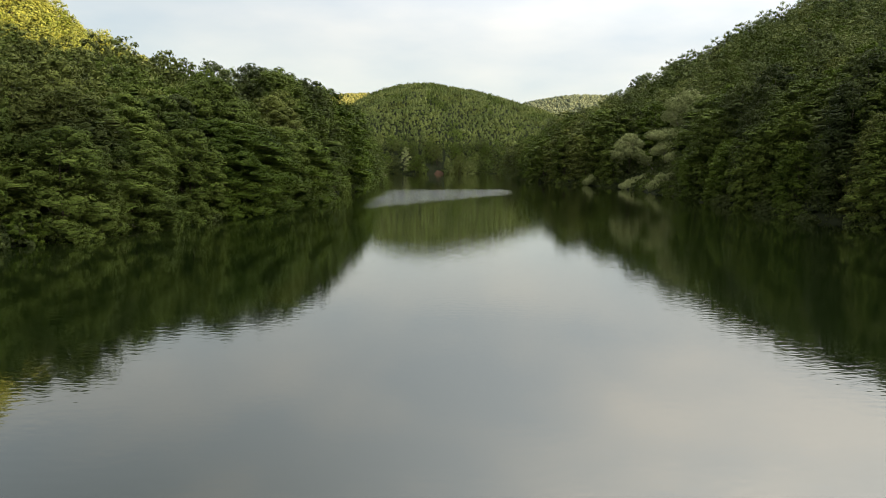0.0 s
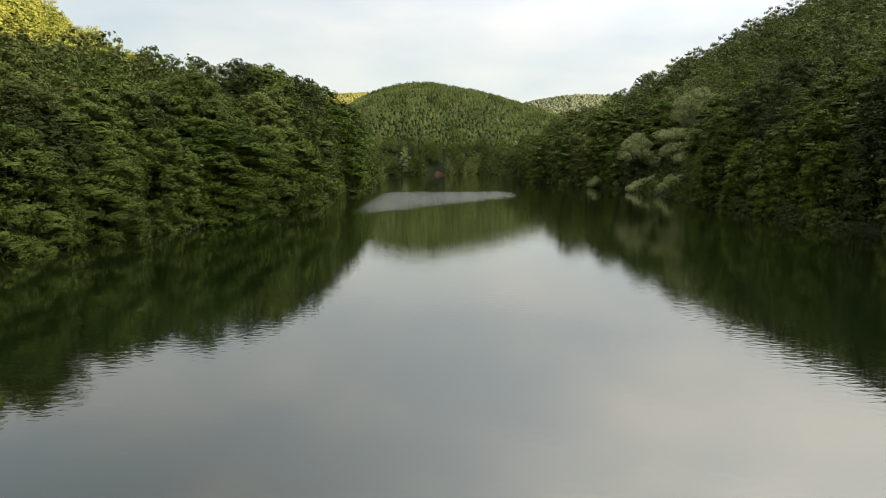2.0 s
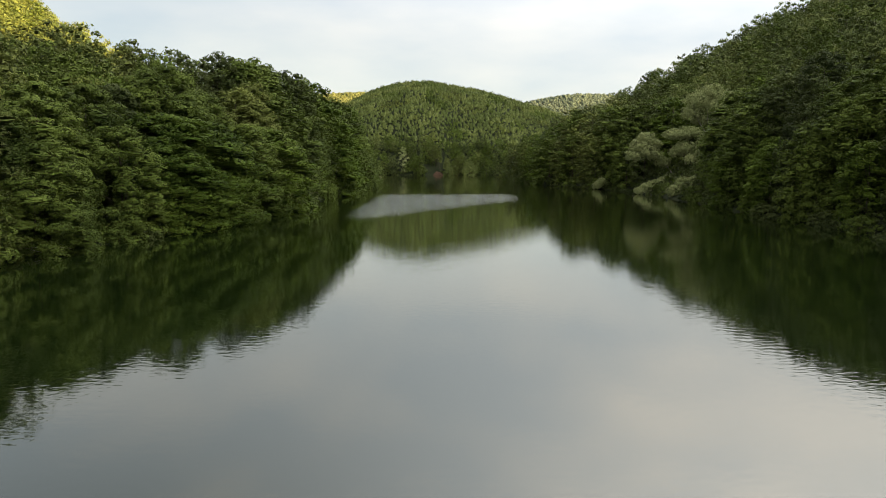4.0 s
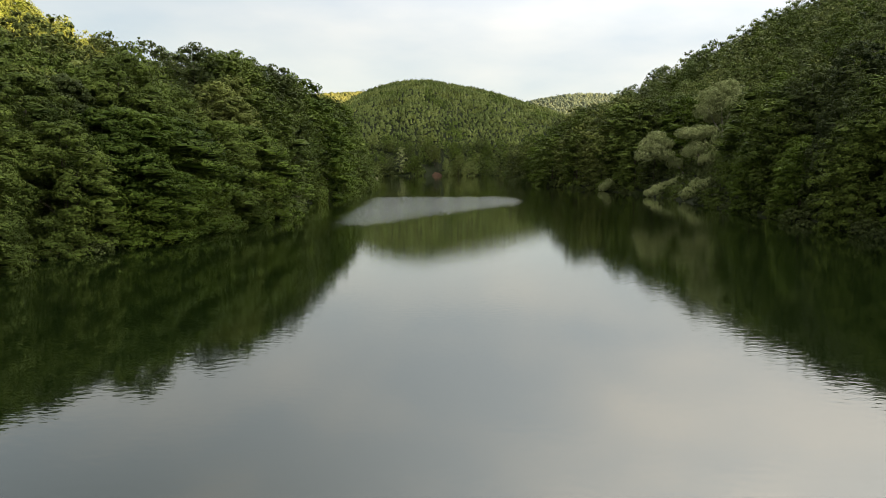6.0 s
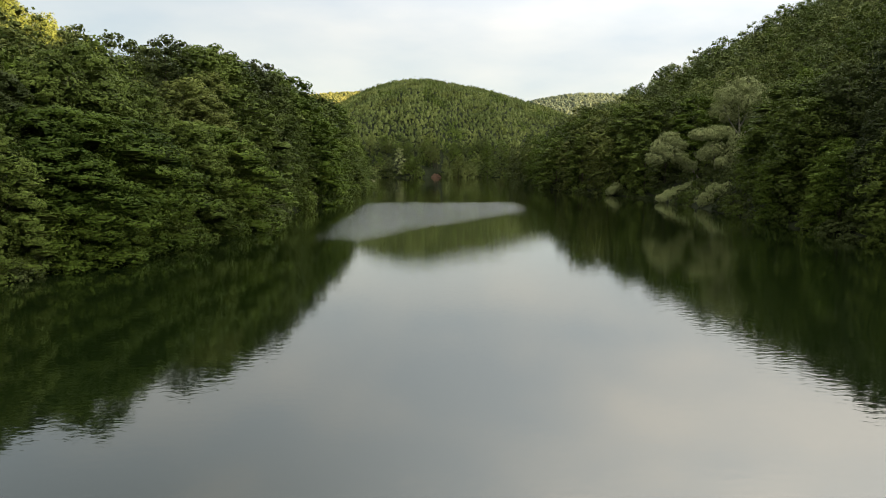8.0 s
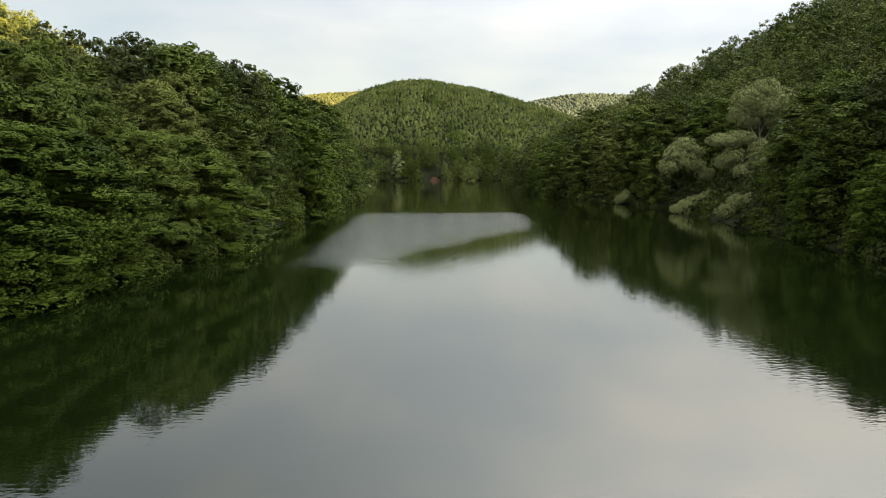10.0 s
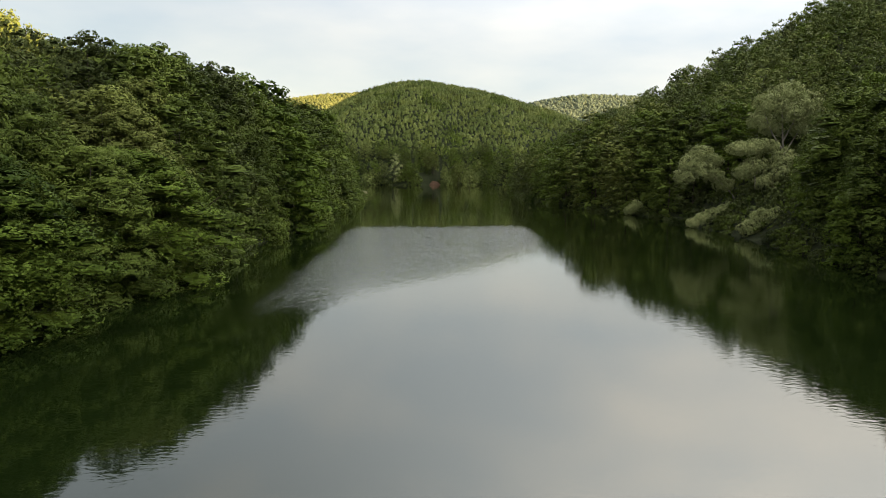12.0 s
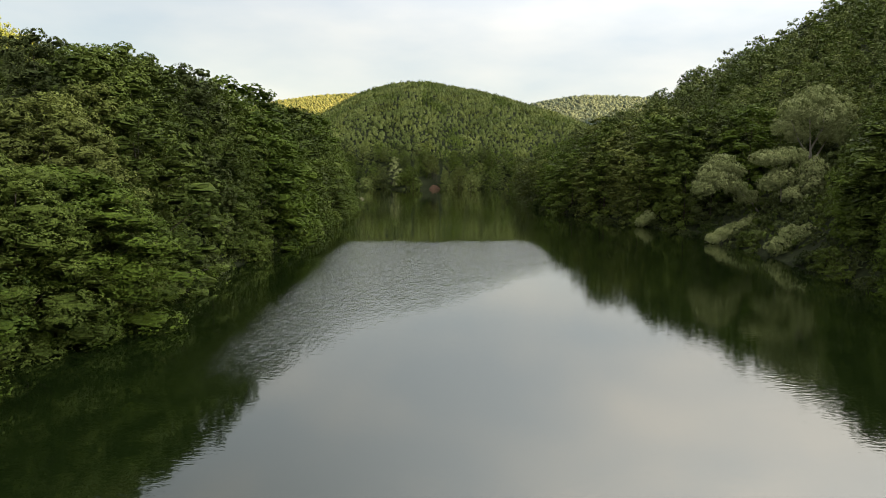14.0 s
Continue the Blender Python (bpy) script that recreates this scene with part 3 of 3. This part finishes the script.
plants = []
for x, y in spots(-75, -18, 30, 330, 5.6):
    d = np.interp(y, LEFT_Y, LEFT_X) - x
    if 13 <= d < (36 if y < 125 else 27) or (y > 262 or y < 52) and 1 < d < 30:
        z = on_slope(x, y)
        plants.append((*pick_mid(), x, y, z, min(rng.uniform(0.85, 1.15), rng.uniform(0.9, 1.02) * (canopy(y, d) - z) / 12.5)))
woods("woodland", "dense green broadleaf wood on a steep slope", plants, (0.64, -0.77))
plants = []
for x, y in spots(-215, -60, 110, 330, 6.6):
    d = np.interp(y, LEFT_Y, LEFT_X) - x
    if (36 if y < 125 else 27) <= d < 170 and d < 0.62 * y:
        c, k = pick_mid((0.2, 0.7, 0.1, 0.0))
        # brighter leaves high up add sunlit colour to the ridge top
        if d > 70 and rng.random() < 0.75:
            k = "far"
        plants.append((HIGH[rng.integers(5)], k, x, y, on_slope(x, y), rng.uniform(0.85, 1.2)))
woods("woodland", "green wood on a ridge, its top in low sun", plants, (0.64, -0.77))
plants = []
for x, y in spots(24, 230, 40, 345, 6.2):
    d = x - np.interp(y, RIGHT_Y, RIGHT_X)
    if (13 <= d < 135 or (y > 250 or y < 62) and 1 < d < 135) and d < 0.5 * y and not (58 < x < 71 and 158 < y < 187):
        c, k = pick_mid((0.42, 0.28, 0.16, 0.14)) if d < 40 else pick_mid((0.5, 0.26, 0.12, 0.12))
        if d > 45:
            c = HIGH[rng.integers(5)]
        # paler leaves up this slope offset in colour the weak light on it
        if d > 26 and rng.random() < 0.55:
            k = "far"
        plants.append((c, k, x, y, on_slope(x, y), rng.uniform(0.78, 1.08) * (1.22 if rng.random() < 0.1 and y < 230 else 1.0) * (1.05 if y > 230 and d < 9 else 0.86 if y > 230 and d < 50 else 1.0)))
woods("woodland", "dense green broadleaf wood on a tall slope", plants, (-0.64, -0.77))
plants = []
for x, y in spots(-100, 115, 399, 562, 2.15):
    z = on_slope(x, y)
    if z > -0.2 and not (-7.5 < x < -1.8 and y < 405):
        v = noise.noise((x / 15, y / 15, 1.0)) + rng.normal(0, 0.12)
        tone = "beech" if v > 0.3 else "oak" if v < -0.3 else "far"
        if y < 424 + 6 * math.sin(x / 11):
            if rng.random() < 0.36:
                k = ["beech", "bright", "far", "oak", "dark"][rng.choice(5, p=[0.25, 0.25, 0.25, 0.15, 0.1])]
                plants.append((HIGH[rng.integers(5)], k, x, y, z - 1.5, rng.uniform(0.4, 0.85)))
        elif rng.random() < 0.022:
            plants.append((HIGH[rng.integers(5)], ["dark", "beech", "far"][rng.integers(3)], x, y, z - 1.0, rng.uniform(0.25, 0.4)))
        elif rng.random() < 0.3:
            plants.append((PINE[rng.integers(5)], tone, x, y, z, rng.uniform(0.8, 1.2)))
        else:
            plants.append((FAR[rng.integers(6)], tone, x, y, z, rng.choice([0.7, 0.9, 1.1, 1.4])))
woods("woodland", "far hill covered with young pines and broadleaf trees", plants, (0.0, -1.0))
plants = []
for x, y in spots(-310, 340, 790, 1020, 5.0):
    z = on_slope(x, y)
    if z > 42 and not -85 < x < 105:
        plants.append((DIST[rng.integers(4)], "distant" if x < 0 else "scrub", x, y, z, rng.uniform(0.9, 1.4)))
woods("woodland", "distant wooded ridges in low sun, haze put into the leaf colour", plants, (0.0, -1.0))


# undergrowth on the banks, in dark leaves that stand in for overhang shade
plants = []
LOW = variants(5, lambda: crown(2.2, 2.0, -0.3, 6, 4, 6, 0.5, 0.42, flat=0.5, inner=12, core=None)[0])
for ys, xs, sign in ((LEFT_Y, LEFT_X, -1), (RIGHT_Y, RIGHT_X, 1)):
    for y in np.arange(46, 325, 2.6):
        for d in (0.6, 2.4, 4.6, 8.2, 11.5):
            x = float(np.interp(y, ys, xs)) + sign * (d + rng.uniform(-1, 1))
            yy = y + rng.uniform(-1, 1)
            if sign > 0 and (d < 1 or 154 < y < 184 and d < 7):
                continue
            plants.append((LOW[rng.integers(5)], "dark", x, yy, on_slope(x, yy), rng.uniform(0.6, 1.1)))
ob = woods("undergrowth", "undergrowth on the lake bank, leaves darkened for overhang shade", plants)
tagged(ob, category="undergrowth")

# ---- the grey-green willows of the far bank ----


def willow(name, label, clumps, stems, leaves=44, category="tree", kind="willow", group="", bark=PALE_BARK, thick=0.16, length=0.32, width=0.16):
    """Clumps (x, y, z, radius, flatness) held by stems (lists of points), all in the world's metres."""
    base = Vector(stems[0][0])
    thing = tagged(new(name), label, category, group)
    thing.location = base
    cards = []
    for x, y, z, r, flat in clumps:
        count = int(14 * r) + 8
        d = spiral(count, -0.75)
        p = d * [r, r, r * flat] * rng.uniform(0.62, 1.0, (count, 1)) + np.array([x, y, z]) - np.array(base)
        cards.append(tufts(p, d + [0, 0, 0.25] + rng.normal(size=(count, 3)) * 0.2, rng.uniform(0.4, 0.75, count), leaves, length, width, flat=0.75, droop=0.7, jitter=0.4))
        e = unit(rng.normal(size=(14, 3)))
        cards.append(leaf_cards(e * r * 0.4 * [1, 1, flat] + np.array([x, y, z]) - np.array(base), e, rng.normal(size=(14, 3)), r * 0.5, r * 0.4))
    for i, pts in enumerate(stems):
        bm = bmesh.new()
        local = [Vector(q) - base for q in pts]
        w = thick if i == 0 else thick * 0.6
        tube(bm, local, [w * (1 - 0.8 * k / (len(local) - 1)) for k in range(len(local))], 7)
        part("trunk" if i == 0 else "limb", bm, bark, thing)
    ob = new("crown", cards_mesh("crown", np.concatenate(cards), [LEAF[kind]]))
    ob.parent = thing
    return thing


WILLOW = "grey-green willows on the bank"
willow("willow_tree", "tall grey-green willow with pale forked stems", [
    (65, 181, 24, 3.4, 0.8), (61.5, 180, 22, 3.2, 0.8), (68.5, 181, 22, 3.4, 0.8), (60.5, 181, 19.3, 2.6, 0.7), (69.8, 180, 19, 2.8, 0.7), (65.5, 179, 20.5, 3.2, 0.8), (63, 182, 17.8, 2.2, 0.6), (67.5, 180, 17.6, 2.2, 0.6)],
    [[(65.5, 181, 9.5), (65, 181, 13), (64.6, 181, 17), (64.2, 181, 22)], [(65, 181, 13), (67, 181, 16.5), (69, 181, 20.5)], [(64.8, 181, 14), (62.4, 180.4, 17), (60.6, 180, 20.5)], [(64.7, 181, 15.5), (66, 180, 19), (66.2, 180, 22.5)]], group=WILLOW, thick=0.3)
willow("willow_tree", "grey-green willow with a broad low crown", [
    (57, 176.5, 14.2, 2.8, 0.6), (54.6, 176, 14, 2.2, 0.6), (59.5, 176.5, 14.4, 2.4, 0.6), (57.4, 175.5, 11, 2.5, 0.7), (55.6, 175.5, 10, 1.8, 0.7)],
    [[(58.5, 177, 5.5), (58, 176.6, 9), (57, 176.4, 12.6)], [(58, 176.6, 9), (55.6, 176, 12)], [(58.1, 176.6, 9.6), (59.4, 176.5, 13)]], group=WILLOW)
willow("willow_tree", "grey-green upright willow beside the water", [
    (61.8, 174, 12.2, 2.2, 0.9), (61.2, 173.5, 9.6, 2.6, 0.9), (62.6, 173.5, 8.6, 2.4, 0.9), (60.4, 173, 6.6, 2.2, 0.8), (58.2, 173.5, 8.2, 1.5, 0.8)],
    [[(62, 174.5, 7), (61.8, 174.2, 9.6), (61.7, 174, 12)], [(61.9, 174.3, 8), (60.2, 173.4, 9.4)]], group=WILLOW)
willow("willow_tree", "grey-green willow arching out over the lake", [
    (49.6, 180, 13.2, 2.2, 0.8), (47.8, 180, 11.4, 2.4, 0.8), (46.4, 179.6, 9.2, 1.9, 0.9), (49.6, 179.6, 10, 2.3, 0.7), (52, 180, 9.2, 2.1, 0.7), (54, 180.4, 7.6, 1.9, 0.7), (52.2, 181, 12, 1.7, 0.7)],
    [[(57, 181, 4.4), (55, 180.6, 6.8), (51.8, 180.2, 9.4), (48.4, 180, 10.8), (46.8, 179.8, 9.4)], [(52.6, 180.3, 8.8), (50.8, 180.2, 11.4), (49.8, 180, 13)]], group=WILLOW)
willow("willow_bush", "fallen grey-green willow limb dipping into the lake", [
    (47.4, 176.6, 0.9, 1.1, 0.6), (49.2, 177, 1.6, 1.5, 0.7), (51.4, 177.6, 2.3, 1.8, 0.7), (53.6, 178, 3.1, 1.8, 0.7), (55.6, 178.6, 3.8, 1.6, 0.7)],
    [[(57.4, 179, 4.6), (53.6, 178, 3.2), (49.4, 177, 1.5), (45.7, 176.2, 0.2)]], category="bush", group=WILLOW, thick=0.12)
willow("willow_bush", "round grey-green willow bush at the water", [
    (50.6, 161, 1.4, 1.9, 0.8), (52.4, 161.4, 2.7, 2.1, 0.9), (54.4, 161.6, 2.9, 2.0, 0.9), (55.8, 161, 1.5, 1.8, 0.8), (53.2, 160.4, 1.0, 1.9, 0.7)],
    [[(53.4, 162, 0.9), (53, 161.6, 2), (52.6, 161.4, 3.2)], [(53.4, 162, 1.2), (54.4, 161.7, 3)]], category="bush", group=WILLOW, thick=0.1)
willow("willow_bush", "small grey-green willow bush at the water", [
    (44.6, 206, 1.5, 1.3, 0.9), (45.6, 206.2, 2.2, 1.2, 0.9), (43.8, 206, 1.0, 1.0, 0.8)],
    [[(45.2, 206.6, 0.4), (45, 206.2, 1.4), (44.8, 206, 2.4)]], category="bush", group=WILLOW, thick=0.08)
willow("shore_bush", "pale withered bush at the headland's water edge", [
    (-26.6, 290, 1.0, 1.2, 0.6), (-25.4, 289.6, 1.1, 0.8, 0.5), (-28, 290, 1.2, 1.0, 0.6)],
    [[(-28.6, 290.4, 0.4), (-27, 290, 1.0), (-25, 289.6, 1.2)]], category="bush", kind="pale", thick=0.07)

# ---- the small landing of bare red earth on the far shore ----
bm = bmesh.new()
rows_e = []
for j in range(9):
    w = j / 8
    row = []
    for i in range(13):
        u = i / 12
        half = 4.4 - 2.0 * w
        row.append(bm.verts.new(((u - 0.5) * 2 * half + 0.5 * math.sin(w * 5), w * 5.5, 0.0 + 2.9 * w**1.1 * (0.75 + 0.25 * math.sin(u * math.pi)) + 0.35 * noise.noise((u * 4, w * 4, 3)))))
    rows_e.append(row)
for a, b in zip(rows_e, rows_e[1:]):
    for i in range(12):
        bm.faces.new((a[i], a[i + 1], b[i + 1], b[i]))
res = bmesh.ops.solidify(bm, geom=bm.faces[:], thickness=0.8)
me = bpy.data.meshes.new("earth_bank")
bm.to_mesh(me)
bm.free()
me.materials.append(EARTH)
bank_ob = tagged(new("earth_bank", me), "bare red earth bank at the water's edge", "earth bank")
bank_ob.matrix_world = pose(-4.6, 399.4, 0.0) @ Matrix.Diagonal((1.1, 1.0, 1.15, 1))

# dark thicket round the willows, and scrub along the far shore
plants = []
for x, y in spots(47, 72, 156, 194, 2.2):
    d = x - np.interp(y, RIGHT_Y, RIGHT_X)
    if d > -0.4 and 156 < y < 176 and d < 8 or 5 < d < 22:
        plants.append((LOW[rng.integers(5)], ["dark", "dark", "beech"][rng.integers(3)], x, y, on_slope(x, y), rng.uniform(0.6, 1.1) if d < 14 else rng.uniform(1.0, 1.8)))
for x in np.arange(-130, 110, 2.0):
    if not -9 < x < -0.5:
        y = 403 + 4 * math.sin(x / 17) + 2.5 * math.sin(x / 7.3) + rng.uniform(-1.5, 2.5)
        plants.append((LOW[rng.integers(5)], ["dark", "beech", "oak"][rng.integers(3)], x, y, on_slope(x, y), rng.uniform(0.6, 1.5)))
ob = woods("undergrowth", "dark green scrub at the water's edge", plants)
tagged(ob, category="undergrowth")

# ---- trees that stand out on the far shore ----
FARSHORE = "trees on the far shore"


def shore_tree(label, kind, x, y, height, radius, base=0.3, flat=0.6, bark=BARK, thick=0.16, z=None, category="tree"):
    t = tree("broadleaf_tree" if category == "tree" else "shore_bush", label, kind, height, radius, base, 22, 6, 8, 0.5, 0.42, FARSHORE, core=(3, 6), bark=bark, thick=thick, category=category, limbs=4, flat=flat)
    t.location = (x, y - 2.4, max(on_slope(x, y - 2.4), -0.1) if z is None else z)
    return t


shore_tree("slender light green tree beside the bare earth bank", "far", 2.6, 401.8, 10.0, 2.1, 4.0, 0.55)
shore_tree("low light green bush beside the bare earth bank", "far", 3.9, 399.6, 5.0, 2.8, 0.0, category="bush")
shore_tree("broad fresh green tree on the far shore", "far", 15.5, 402.6, 8.2, 5.0, 0.0)
shore_tree("round mid-green tree on the far shore", "beech", 25.5, 404.5, 10.5, 4.2, 0.0)
shore_tree("tall fresh green tree on the far shore", "beech", -12.5, 400.2, 11.0, 3.9, 0.0)
shore_tree("grey-green poplar-like tree on the far shore", "willow", -22.0, 402.5, 15.0, 3.0, 1.0, 0.8)
shore_tree("dark grey-green tree on the far shore", "dark", -27.5, 402, 11.5, 3.6, 0.3)
shore_tree("low fresh green bush on the far shore", "far", -36.5, 398.6, 6.2, 4.4, 0.0, category="bush")
shore_tree("low mid-green bush on the far shore", "beech", -43.5, 399, 5.4, 3.6, 0.0, category="bush")
shore_tree("olive-brown tree above the far shore", "oak", 9.5, 407, 11.5, 4.0, 0.5)
shore_tree("olive-brown tree above the bare earth bank", "oak", -4.0, 409.5, 11.5, 4.2, 2.5)
# bare leaning stems behind the earth bank
for k, (x, lean_x) in enumerate(((-3.4, 0.25), (-1.6, -0.2), (-5.8, 0.15))):
    thing = tagged(new("bare_tree"), "thin bare grey tree stem behind the earth bank", "tree", FARSHORE)
    thing.location = (x, 405.6, on_slope(x, 405.6))
    bm = bmesh.new()
    tube(bm, [(0, 0, -0.3), (lean_x, 0, 2.2), (lean_x * 1.6, 0.1, 4.6), (lean_x * 2.6, 0.1, 7.2)], [0.16, 0.13, 0.09, 0.03], 7)
    part("trunk", bm, BARK, thing)
    for u, side_x in ((3.4, 0.7), (4.6, -0.6), (5.6, 0.5)):
        bm = bmesh.new()
        tube(bm, [(lean_x * 1.3, 0.05, u), (lean_x * 1.5 + side_x * 0.5, 0, u + 0.6), (lean_x * 1.6 + side_x, 0, u + 1.4)], [0.05, 0.035, 0.012], 5)
        part("limb", bm, BARK, thing)

# ---- fallen branches at the western waterline ----
for x, y, turn, long in ((-33.2, 74.0, 8, 2.6), (-33.6, 72.6, -14, 1.9), (-36.4, 66.0, 12, 2.2), (-29.0, 92.0, -6, 1.8)):
    thing = tagged(new("fallen_branch"), "bare grey fallen branch reaching out over the water", "branch", "fallen branches at the shore")
    thing.matrix_basis = pose(x - 1.6, y, 0.55, 0, 0, turn)
    bm = bmesh.new()
    tube(bm, [(0, 0, 0.1), (long * 0.4, 0.05, 0.12), (long * 0.75, -0.05, 0.0), (long + 0.6, 0.08, -0.25)], [0.07, 0.055, 0.04, 0.012], 6)
    part("stem", bm, PALE_BARK, thing)
    for w, side_y in ((0.45, 0.5), (0.62, -0.45), (0.8, 0.3)):
        bm = bmesh.new()
        tube(bm, [(long * w, 0, 0.08), (long * w + 0.3, side_y * 0.6, 0.14), (long * w + 0.55, side_y, 0.05)], [0.03, 0.02, 0.008], 5)
        part("twig", bm, PALE_BARK, thing)
